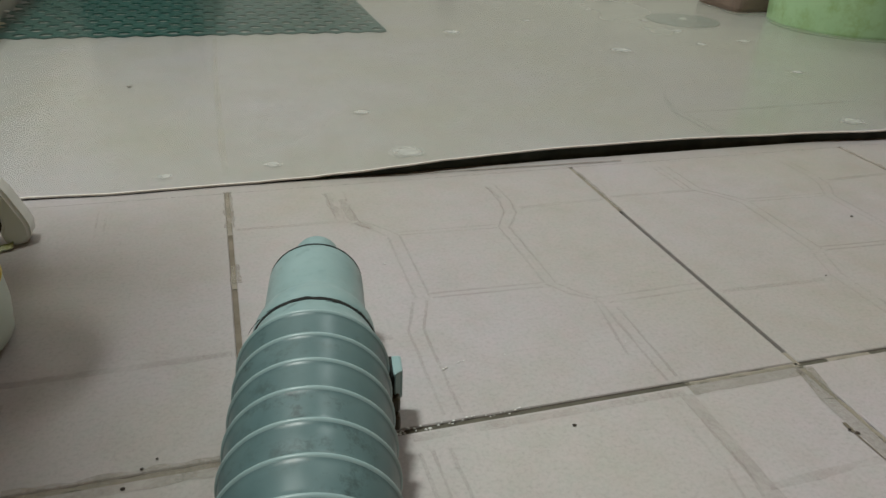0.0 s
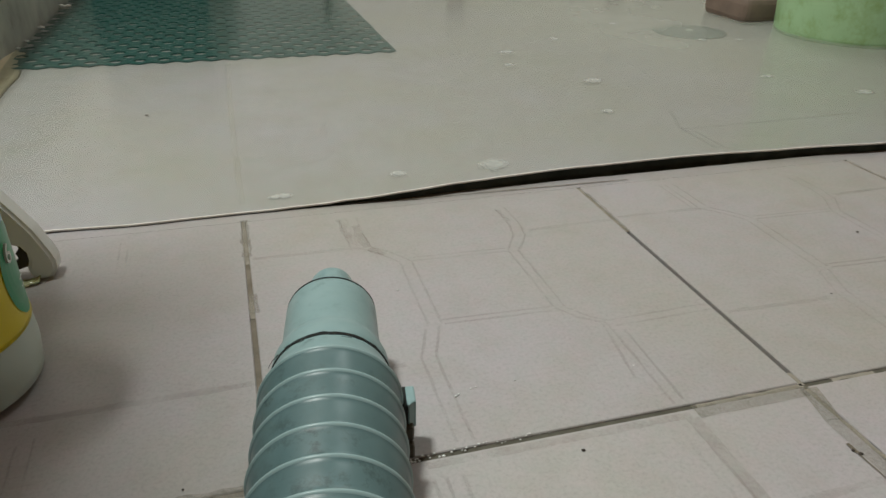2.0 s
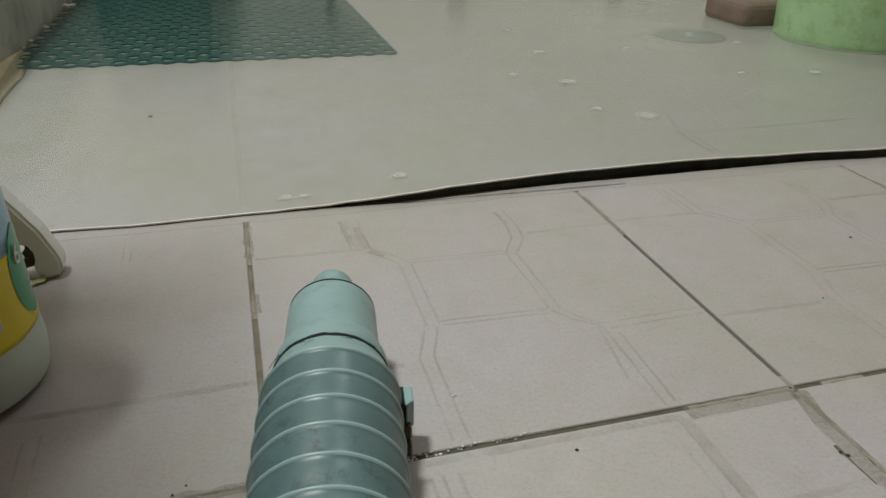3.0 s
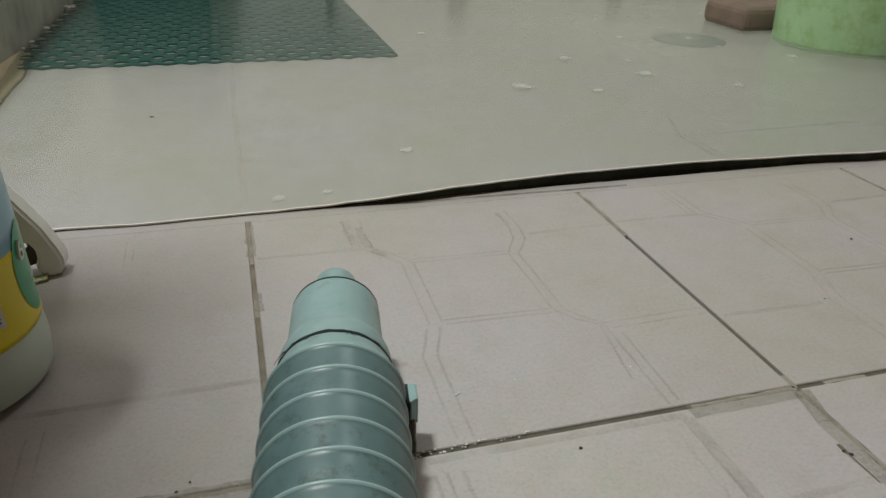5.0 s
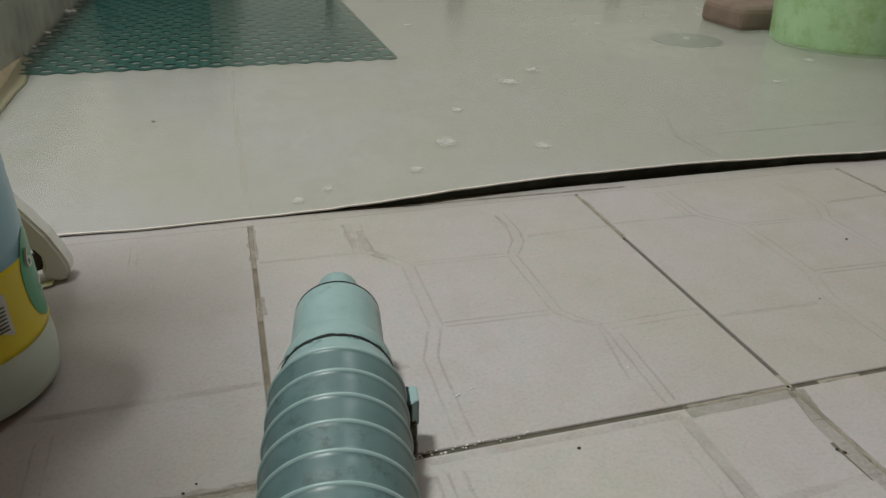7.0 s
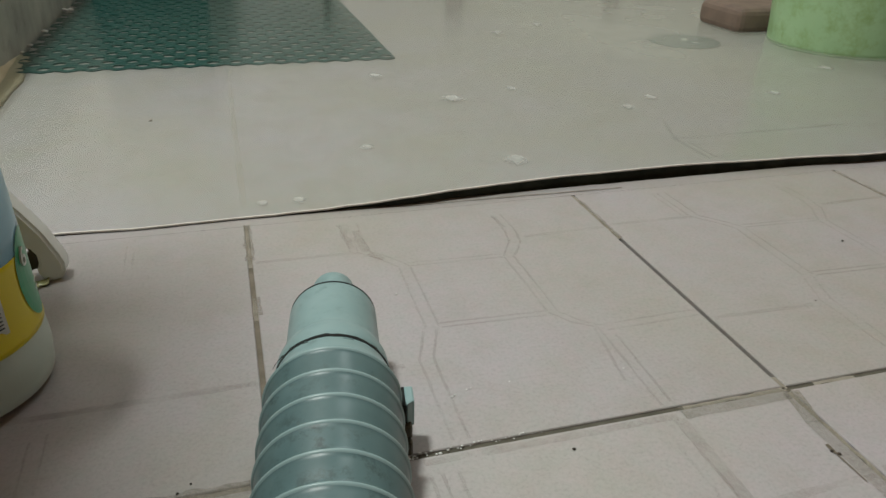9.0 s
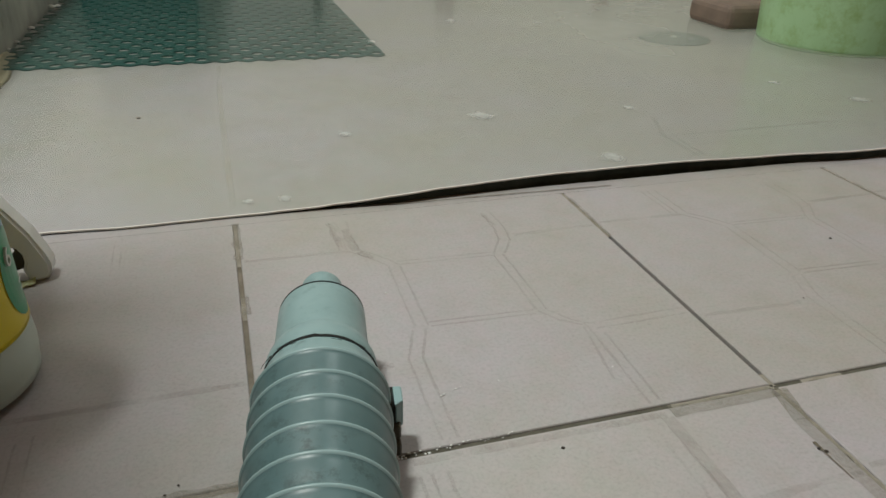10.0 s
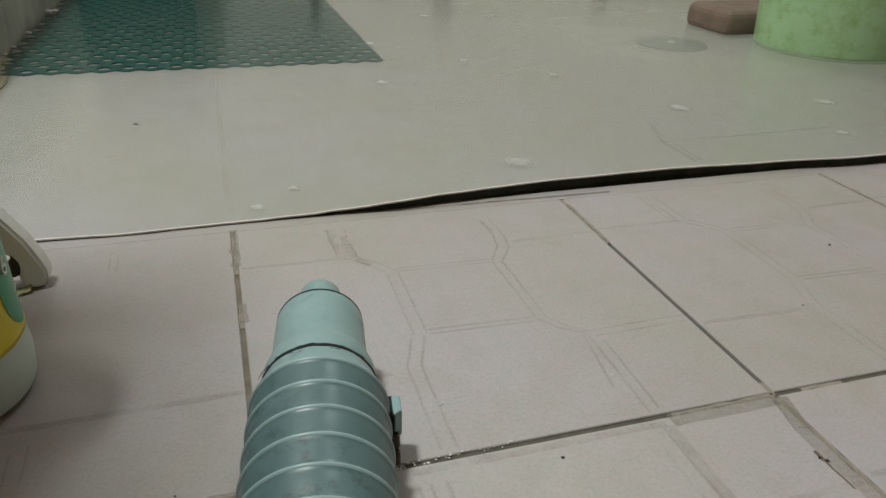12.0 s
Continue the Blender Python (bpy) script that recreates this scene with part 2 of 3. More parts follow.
box(bm, XW - 0.1, Y0 - 0.1, -0.12, X1 + 0.1, Y1 + 0.1, -0.0045)
floor = tagged(part("floor", bm, [JOINT]), "old beige tiled floor with open dark joints", "floor", kind="structure")

# Unseen walls; their browns warm the fill, the dark south one cuts bounce.
for name, b, m in (
    ("wall_west", (XW - 0.12, Y0, -0.0045, XW, Y1, TOP), WARM),
    ("wall_east", (X1, Y0, -0.0045, X1 + 0.12, Y1, TOP), WARM),
    ("wall_south", (XW - 0.12, Y0 - 0.12, -0.0045, X1 + 0.12, Y0, TOP), DARKWALL),
):
    bm = bmesh.new()
    box(bm, *b)
    tagged(part(name, bm, [m]), "unseen wall closing the room, browned to tint bounced light", "wall", kind="structure")
bm = bmesh.new()
box(bm, X0 - 0.14, 0.33, -0.0045, X0, Y1 - 0.001, 0.20, 0.006)
tagged(part("kerb_wall", bm, [WALL]), "low stained grey plaster kerb beside the wet floor", "wall", kind="structure")
bm = bmesh.new()
box(bm, XW - 0.12, Y1, -0.0045, X1 + 0.12, Y1 + 0.12, TOP)
tagged(part("wall_north", bm, [BACKWALL]), "pale wall beyond the flooded floor", "wall", kind="structure")
# Unseen ceiling, its brown chosen to weaken and warm the fill.
bm = bmesh.new()
box(bm, XW - 0.12, Y0 - 0.12, TOP, X1 + 0.12, Y1 + 0.12, TOP + 0.1)
tagged(part("ceiling", bm, [CEILING]), "unseen ceiling, browned to dim and warm bounced light", "ceiling", kind="structure")

# upright brown trim on the far wall, mirrored in the water
for x, w in ((-0.02, 0.018), (0.35, 0.05), (0.86, 0.04)):
    bm = bmesh.new()
    box(bm, x - w / 2, Y1 - 0.02, FAR, x + w / 2, Y1 - 0.002, 0.16, 0.003)
    tagged(part("trim", bm, [BROWN]), "short brown upright trim at the wall foot", "trim", kind="structure")

# unseen dark box added by the far wall to darken the mat's reflections
bm = bmesh.new()
box(bm, X0 + 0.001, Y1 - 0.16, FAR, -0.335, Y1 - 0.004, 0.42, 0.012)
tagged(part("reflection_box", bm, [DOOR]), "unseen dark green box darkening reflections over the mat", "box")
# yellowed skirting along the near foot of the grey wall
bm = bmesh.new()
n = 90
for i in range(n + 1):
    y = 0.33 + 0.63 * i / n
    end = min(1.0, (n - i) / 22)
    w = (0.024 + 0.003 * noise.noise((y * 14, 0, 0)) + 0.001 * noise.noise((y * 60, 0, 0))) * (0.25 + 0.75 * end)
    h = (0.012 + 0.005 * noise.noise((y * 11, 4, 0)) + 0.002 * noise.noise((y * 50, 4, 0))) * end + 0.003
    ring = [bm.verts.new(p) for p in ((X0 - 0.001, y, FAR - 0.004), (X0 + w + 0.008, y, FAR + 0.0006), (X0 + w, y, FAR + 0.002), (X0 + 0.5 * w, y, FAR + 0.35 * h), (X0 + 0.004, y, FAR + 0.8 * h), (X0 - 0.001, y, FAR + h + 0.003))]
    if i:
        for k in range(5):
            bm.faces.new((old[k], old[k + 1], ring[k + 1], ring[k]))
    old = ring
tagged(part("baseboard", bm, [STRIP], smooth=True), "yellowed mortar fillet along the wall foot", "baseboard", kind="structure")

# ---------------------------------------------------------------- the buckled, flooded half of the floor
LIFT = [(-0.62, 0.0017), (-0.30, 0.0016), (-0.24, 0.0024), (-0.20, 0.0050), (-0.155, 0.0085), (-0.10, 0.0098), (0.0, 0.0112), (0.12, 0.0106), (0.25, 0.0098), (0.45, 0.0105), (0.8, 0.010)]
BROW = [(-0.62, 0.316), (-0.449, 0.3145), (-0.385, 0.3105), (-0.30, 0.3125), (-0.236, 0.3125), (-0.16, 0.309), (-0.108, 0.3135), (-0.053, 0.317), (0.005, 0.3195), (0.128, 0.323), (0.258, 0.318), (0.366, 0.309), (0.8, 0.300)]


def brow(x):
    return lerp_table(x, BROW) + 0.0006 * noise.noise((x * 45, 0, 0))


def height(x, y):
    e = lerp_table(x, LIFT) + 0.00025 * noise.noise((x * 60, 9, 0))
    s = min(max((y - 0.34) / 0.35, 0), 1)
    s = s * s * (3 - 2 * s)
    return e + (FAR - e) * s


def sheet(bm, lift, thick, far_y, nx=120, mats=(0, 0, 0)):
    """The buckled floor covering: a thin slab that follows height()."""
    rows = [0.0, 0.0012, 0.0024, 0.006, 0.015, 0.03, 0.06, 0.1, 0.15, 0.22, 0.32, 0.45, 0.65, 1.0]
    top, low = [], []
    for v in rows:
        a, b = [], []
        for i in range(nx + 1):
            x = X0 + 0.001 + (X1 - X0 - 0.002) * (i / nx) ** 1.25
            y = brow(x) + lift[1] + (far_y - brow(x) - lift[1]) * v
            z = height(x, y) + lift[0] + lift[2] * min(max((y - 0.45) / 0.35, 0), 1)
            a.append(bm.verts.new((x, y, z)))
            if thick:
                b.append(bm.verts.new((x, y, z - thick)))
        top.append(a)
        low.append(b)
    for r in range(len(rows) - 1):
        for i in range(nx):
            bm.faces.new((top[r][i], top[r][i + 1], top[r + 1][i + 1], top[r + 1][i])).material_index = mats[0] if r else mats[1]
            if thick:
                bm.faces.new((low[r][i + 1], low[r][i], low[r + 1][i], low[r + 1][i + 1])).material_index = mats[2]
    if thick:
        for i in range(nx):
            bm.faces.new((low[0][i], low[0][i + 1], top[0][i + 1], top[0][i])).material_index = mats[1]


bm = bmesh.new()
sheet(bm, (0.0, 0.0, 0.0), 0.0013, Y1, mats=(0, 1, 2))
buckled = tagged(part("floor_covering", bm, [TILE, EDGE, UNDER]), "beige floor covering lifted along its pale front edge", "floor", kind="structure")
for f in buckled.data.polygons:
    f.use_smooth = f.material_index == 0

# dark strip added under the lifted edge; its colour sets the gap's shade
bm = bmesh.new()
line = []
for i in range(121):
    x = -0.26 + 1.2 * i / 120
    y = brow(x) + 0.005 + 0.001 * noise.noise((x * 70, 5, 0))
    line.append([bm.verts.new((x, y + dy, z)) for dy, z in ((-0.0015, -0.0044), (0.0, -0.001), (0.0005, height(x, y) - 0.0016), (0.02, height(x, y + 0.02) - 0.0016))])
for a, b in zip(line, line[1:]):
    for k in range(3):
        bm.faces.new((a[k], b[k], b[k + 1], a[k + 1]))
part("gap_strip", bm, [GAPTONE], buckled, "dark olive strip added as the shade in the gap", smooth=True)

# faint joints of the covering, under the water
bm = bmesh.new()
for pts, w in (([(-0.30, 0.33), (-0.302, 0.6), (-0.30, 0.83)], 0.006),):
    ribbon(bm, pts, w, 0, 0.002, 0.01)
for v in bm.verts:
    v.co.z = height(v.co.x, v.co.y) + 0.0003
part("joint", bm, [PALE], buckled)
bm = bmesh.new()
for pts in ([(0.171, 0.335), (0.171, 0.40), (0.20, 0.47)], [(0.171, 0.40), (0.42, 0.405)], [(0.181, 0.335), (0.181, 0.39)]):
    ribbon(bm, pts, 0.005, 0, 0.002, 0.01)
for v in bm.verts:
    v.co.z = height(v.co.x, v.co.y) + 0.0003
part("joint", bm, [FAINT], buckled)

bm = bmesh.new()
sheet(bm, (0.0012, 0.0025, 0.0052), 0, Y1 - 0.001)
water = tagged(part("water", bm, [WATER], smooth=True), "thin film of cloudy soapy water, haze painted in far right", "water", kind="structure")

# mortar ledge between the near tiles and the lifted edge
bm = bmesh.new()
for i in range(90):
    xa, xb = -0.62 + i * 0.0175, -0.62 + (i + 1) * 0.0175
    ya = [0.3185 + 0.0012 * noise.noise((x * 50, 2, 0)) + (0.0 if x > -0.2 else -0.004) for x in (xa, xb)]
    v = [bm.verts.new(p) for p in ((xa, 0.2981, -0.00025), (xb, 0.2981, -0.00025), (xb, ya[1], -0.0008), (xa, ya[0], -0.0008))]
    bm.faces.new(v)
    w = [bm.verts.new((p.co.x, p.co.y, -0.0045)) for p in (v[2], v[3])]
    bm.faces.new((v[2], v[3], w[1], w[0]))
bmesh.ops.remove_doubles(bm, verts=bm.verts, dist=0.0001)
part("mortar_bed", bm, [TILE], floor)

# ---------------------------------------------------------------- hose
AX = math.degrees(math.atan(0.15))
hose = tagged(new("drain_hose"), "pale teal ribbed plastic hose lying on the tiles", "hose")
hose.matrix_basis = pose(-0.2693, 0.0, 0.0, 0, 0, -AX)
RAD = 0.0340
turn = pose(0, 0, RAD, -90, 0, 0)

bm = bmesh.new()
prof = []
PITCH, FIRST = 0.0172, 0.0105
for k in range(58):
    crest = FIRST - k * PITCH
    for s, drop in ((-0.09, 0.0028), (-0.06, 0.0012), (-0.03, 0.0002), (-0.01, 0.0), (0.02, 0.00012), (0.06, 0.00042), (0.10, 0.00074), (0.13, 0.0009), (0.20, 0.0011), (0.35, 0.0015), (0.5, 0.0020), (0.7, 0.0027), (0.87, 0.0033)):
        prof.append((RAD - drop, crest - s * PITCH))
lathe(bm, prof, 72, turn)
part("ribbed_tube", bm, [HOSE], hose, smooth=True)
bm = bmesh.new()
lathe(bm, [(RAD - 0.0047, FIRST + 0.0164), (RAD - 0.0032, FIRST + 0.0090), (RAD - 0.0013, FIRST + 0.0035), (RAD - 0.0004, FIRST + 0.0012), (RAD - 0.0025, FIRST + 0.0006)], 72, turn)
part("collar", bm, [CUFF], hose, "pale collar between seam and first rib", smooth=True)
# Ribs carry a painted highlight along each crest.
bm = bmesh.new()
lathe(bm, [(RAD - 0.0012, 0.0011), (RAD - 0.0003, 0.0009), (RAD + 0.0003, 0.0004), (RAD + 0.0003, -0.0002), (RAD - 0.0001, -0.0008), (RAD - 0.0009, -0.0014)], 72, turn)
rib_data = mesh_of("rib", bm, [RIBGLEAM], True)
for k in range(40):
    rib = new("rib", rib_data)
    rib.parent = hose
    rib.matrix_basis = pose(0, FIRST - k * PITCH, 0, 0, 0, 0)

bm = bmesh.new()
lathe(bm, [(0.0268, 0.0256), (0.0297, 0.0262), (0.0298, 0.0281), (0.0272, 0.0290)], 128, turn)
for v in bm.verts:
    v.co.y += 0.0007 * noise.noise(v.co * 260)
    v.co.z += 0.0002 * noise.noise(v.co * 400)
part("seam", bm, [GAP], hose, "black dirty seam")

bm = bmesh.new()
random.seed(8)
for k in range(22):
    a0 = random.uniform(0.1, math.pi - 0.1)
    y0, wide, long = random.uniform(0.0195, 0.0245), random.uniform(0.0004, 0.0010), random.uniform(0.03, 0.16)
    for q in range(4):
        aa, ab = a0 + long * q / 4, a0 + long * (q + 1) / 4
        rr = RAD - 0.0013 - 0.0032 * (y0 - 0.014) / 0.0124 + 0.0016
        bm.faces.new([bm.verts.new((rr * math.cos(a), y + random.uniform(-0.0002, 0.0002), RAD + rr * math.sin(a))) for a, y in ((aa, y0), (ab, y0), (ab, y0 + wide), (aa, y0 + wide))])
part("grime", bm, [GAP], hose, "thin black grime marks")

bm = bmesh.new()
lathe(bm, [(0.024, 0.0276), (0.0290, 0.0278), (0.0296, 0.0290), (0.0295, 0.0330), (0.0290, 0.0385), (0.0276, 0.0430), (0.0264, 0.0458), (0.0257, 0.0490), (0.0254, 0.0600), (0.0251, 0.0860), (0.0247, 0.0878), (0.0234, 0.0886)], 64, turn)
part("cuff", bm, [CUFF], hose, "smooth pale teal cuff", smooth=True)
bm = bmesh.new()
lathe(bm, [(0.0238, 0.0874), (0.0249, 0.0880), (0.0249, 0.0890), (0.0235, 0.0894)], 64, turn)
part("rim_line", bm, [GAP], hose)
bm = bmesh.new()
lathe(bm, [(0.0238, 0.0890), (0.0234, 0.0902), (0.0212, 0.0918), (0.0160, 0.0930), (0.0142, 0.0945), (0.0134, 0.1050), (0.0126, 0.1210), (0.0120, 0.1225), (0.0105, 0.1225), (0.0100, 0.1000)], 48, turn)
part("spout", bm, [CUFF], hose, "short narrow outlet spout", smooth=True)

bm = bmesh.new()
box(bm, 0.0358, 0.0085, 0.0165, 0.0405, 0.0230, 0.0325, 0.0012)
for v in bm.verts:
    if v.co.y < 0.012 and v.co.x > 0.038:
        v.co.y += 0.002
tab = part("clip", bm, [CUFF], hose, "small square side clip")
# Black block painted in as the dark shade between clip and hose.
bm = bmesh.new()
box(bm, 0.0310, 0.0080, 0.012, 0.0365, 0.0235, 0.0318, 0.0008)
part("clip_gap", bm, [GAP], tab)
bm = bmesh.new()
for y, z in ((0.0085, 0.0175), (0.0055, 0.0090)):
    box(bm, 0.0325, y - 0.0035, z - 0.005, 0.0390, y + 0.002, z + 0.003, 0.0009, 1)
part("clip_tongue", bm, [HOOK], tab, "dark worn latch tongue")

# ---------------------------------------------------------------- bottle and handle
BX, BY = -0.4715, 0.120
bottle = tagged(new("detergent_bottle"), "milky plastic detergent bottle with yellow and blue label", "bottle")
bottle.matrix_basis = pose(BX, BY, 0)


# Above 0.13 the body is unseen, drawn tall to throw more shade.
def bottle_radius(z):
    return lerp_table(z, [(0.0, 0.0515), (0.005, 0.0546), (0.02, 0.0558), (0.035, 0.0547), (0.05, 0.0535), (0.10, 0.0528), (0.13, 0.0520), (0.20, 0.0500), (0.30, 0.0470), (0.345, 0.032), (0.36, 0.020), (0.38, 0.019)])


bm = bmesh.new()
lathe(bm, [(0.001, 0.003), (0.044, 0.003), (0.048, 0.0)] + [(bottle_radius(z), z) for z in [0.38 * i / 76 for i in range(1, 77)]], 72, close=True)
part("body", bm, [BOTTLE], bottle, smooth=True)
for name, m, z0, z1 in (("lower_label", YELLOW, 0.0365, 0.083), ("upper_label", BLUE, 0.083, 0.27)):
    bm = bmesh.new()
    lathe(bm, [(bottle_radius(z0) + 0.0001, z0)] + [(bottle_radius(z) + 0.0005, z) for z in [z0 + (z1 - z0) * i / 14 for i in range(15)]] + [(bottle_radius(z1) + 0.0001, z1)], 72)
    part(name, bm, [m], bottle, smooth=True)
bm = bmesh.new()
lathe(bm, [(0.0205, 0.362), (0.0225, 0.363), (0.0225, 0.391), (0.019, 0.395), (0.001, 0.396)], 40)
part("cap", bm, [BLUE], bottle, smooth=True)


def wrapped(bm, outline, cz, az, extra, mat=0):
    """A flat outline (u along the girth, v up) laid round the bottle at azimuth az."""
    rings = []
    for k in (1.0, 0.75, 0.5, 0.25):
        ring = []
        for u, v in outline:
            z = cz + v * k
            r = bottle_radius(z) + extra
            ring.append(bm.verts.new((r * math.cos(az + u * k / r), r * math.sin(az + u * k / r), z)))
        rings.append(ring)
    c = bottle_radius(cz) + extra
    mid = bm.verts.new((c * math.cos(az), c * math.sin(az), cz))
    n = len(outline)
    for a, b in zip(rings, rings[1:]):
        for i in range(n):
            bm.faces.new((a[i], a[(i + 1) % n], b[(i + 1) % n], b[i])).material_index = mat
    for i in range(n):
        bm.faces.new((mid, rings[-1][i], rings[-1][(i + 1) % n])).material_index = mat


AZ = radians(5)
bm = bmesh.new()
wrapped(bm, [(0.0175 * math.cos(a), 0.0265 * math.sin(a)) for a in [2 * math.pi * i / 48 for i in range(48)]], 0.0675, AZ, 0.0009)
badge = part("badge", bm, [GREEN], bottle, "green oval badge")
bm = bmesh.new()
for i, w in enumerate((0.0085, 0.006)):
    wrapped(bm, [(-w / 2, -0.0005), (w / 2, -0.0005), (w / 2, 0.0005), (-w / 2, 0.0005)], 0.0600 - i * 0.0045, AZ + radians(3), 0.0016)
part("small_print", bm, [PAPER], badge)
txt = bpy.data.curves.new("numeral", "FONT")
txt.body, txt.size, txt.align_x, txt.align_y, txt.extrude = "6", 0.0155, "CENTER", "CENTER", 0.0006
tmp = new("numeral_source", txt)
me = bpy.data.meshes.new_from_object(tmp.evaluated_get(bpy.context.evaluated_depsgraph_get()))
bpy.data.objects.remove(tmp)
me.materials.clear()
me.materials.append(PAPER)
num = new("numeral", me)
num.parent = badge
num.matrix_basis = Matrix.Translation((0.0545 * math.cos(AZ - 0.14), 0.0545 * math.sin(AZ - 0.14), 0.079)) @ pose(0, 0, 0, 90, 0, 90 + math.degrees(AZ) - 8)
bm = bmesh.new()
wrapped(bm, [(-0.009, -0.012), (0.009, -0.012), (0.009, 0.012), (-0.009, 0.012)], 0.060, radians(-40), 0.0008)
code = part("paper_patch", bm, [PAPER], bottle)
bm = bmesh.new()
for i in range(7):
    wrapped(bm, [(-0.0065, -0.0004), (0.0065, -0.0004), (0.0065, 0.0004), (-0.0065, 0.0004)], 0.0525 + i * 0.0022, radians(-40), 0.0014)
part("printed_bars", bm, [BLACK], code)

# unseen brown cabinet, added to shade the tiles and warm that shade
cabinet = tagged(new("cabinet"), "unseen brown cabinet added to shade the tiles by the bottle", "cabinet")
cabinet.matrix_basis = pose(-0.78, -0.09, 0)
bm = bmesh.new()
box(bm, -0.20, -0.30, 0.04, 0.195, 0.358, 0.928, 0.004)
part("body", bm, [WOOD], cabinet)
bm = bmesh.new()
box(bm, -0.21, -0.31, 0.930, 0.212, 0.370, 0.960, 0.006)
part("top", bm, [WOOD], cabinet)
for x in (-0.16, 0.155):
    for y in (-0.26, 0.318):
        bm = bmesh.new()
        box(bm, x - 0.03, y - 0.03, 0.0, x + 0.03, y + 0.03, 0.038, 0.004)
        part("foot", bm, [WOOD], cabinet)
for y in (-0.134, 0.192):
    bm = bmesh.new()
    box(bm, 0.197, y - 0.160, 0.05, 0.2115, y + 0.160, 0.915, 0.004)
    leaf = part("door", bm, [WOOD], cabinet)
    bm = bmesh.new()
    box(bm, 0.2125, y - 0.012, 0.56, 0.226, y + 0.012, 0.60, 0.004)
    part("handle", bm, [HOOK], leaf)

handle = tagged(new("scrub_brush"), "white plastic scrub brush with dark hook beside bottle", "brush")
handle.matrix_basis = pose(0, 0.236, 0)


def slab(bm, outline, y0, y1, bevel):
    """An upright plate with the given (x, z) outline and rounded edges."""
    f = bm.faces.new([bm.verts.new((x, y0, z)) for x, z in outline])
    ext = bmesh.ops.extrude_face_region(bm, geom=[f])
    bmesh.ops.translate(bm, verts=[v for v in ext["geom"] if isinstance(v, bmesh.types.BMVert)], vec=(0, y1 - y0, 0))
    bmesh.ops.bevel(bm, geom=[e for e in bm.edges if abs(e.verts[0].co.y - e.verts[1].co.y) < 1e-6], offset=bevel, segments=3, affect="EDGES")
    return bm


grip = slab(bmesh.new(), [(-0.505, 0.112), (-0.482, 0.100), (-0.468, 0.083), (-0.455, 0.066), (-0.446, 0.052), (-0.437, 0.037), (-0.430, 0.020), (-0.4278, 0.013), (-0.4282, 0.006), (-0.4315, 0.0012), (-0.437, 0.0), (-0.4425, 0.0), (-0.4448, 0.0035), (-0.4462, 0.009), (-0.4442, 0.015), (-0.4444, 0.021), (-0.4475, 0.0262), (-0.4535, 0.0285), (-0.470, 0.030), (-0.505, 0.040)], 0.0, 0.018, 0.0022)
part("grip", grip, [WHITE], handle)
hook = slab(bmesh.new(), [(-0.4470, 0.0275), (-0.4440, 0.0215), (-0.4438, 0.0135), (-0.4470, 0.0075), (-0.4540, 0.0055), (-0.4560, 0.0105), (-0.4522, 0.0140), (-0.4535, 0.0180), (-0.4505, 0.0215), (-0.4520, 0.0270)], 0.008, 0.014, 0.0008)
part("hook", hook, [HOOK], handle, "dark brown plastic hook")

# scrap of wet plastic under the handle
bm = bmesh.new()
grid = []
for i in range(9):
    line = []
    for j in range(4):
        x, y = -0.452 + 0.0016 * i, 0.2255 + 0.0022 * j + 0.0005 * i
        line.append(bm.verts.new((x, y, 0.0006 + 0.0030 * abs(noise.noise((x * 260, y * 260, 1))) + 0.0006 * j)))
    grid.append(line)
for a, b in zip(grid, grid[1:]):
    for j in range(3):
        bm.faces.new((a[j], b[j], b[j + 1], a[j + 1]))
top = list(bm.faces)
ext = bmesh.ops.extrude_face_region(bm, geom=top)
bmesh.ops.translate(bm, verts=[v for v in ext["geom"] if isinstance(v, bmesh.types.BMVert)], vec=(0, 0, -0.0005))
tagged(part("plastic_scrap", bm, [SCRAP], smooth=True), "crumpled wet yellow-green plastic scrap under the handle", "scrap")

# ---------------------------------------------------------------- mat
mat = tagged(new("door_mat"), "dark green openwork vinyl mat on the wet floor", "mat")
mat.matrix_basis = pose(-0.3230, 0.857, FAR + 0.0003)
bm = bmesh.new()
CELL, THICK, W, L = 0.0330, 0.0024, 0.554, 0.72
ROW = CELL * 0.866
cols, lines = int(W / CELL), int(L / ROW)
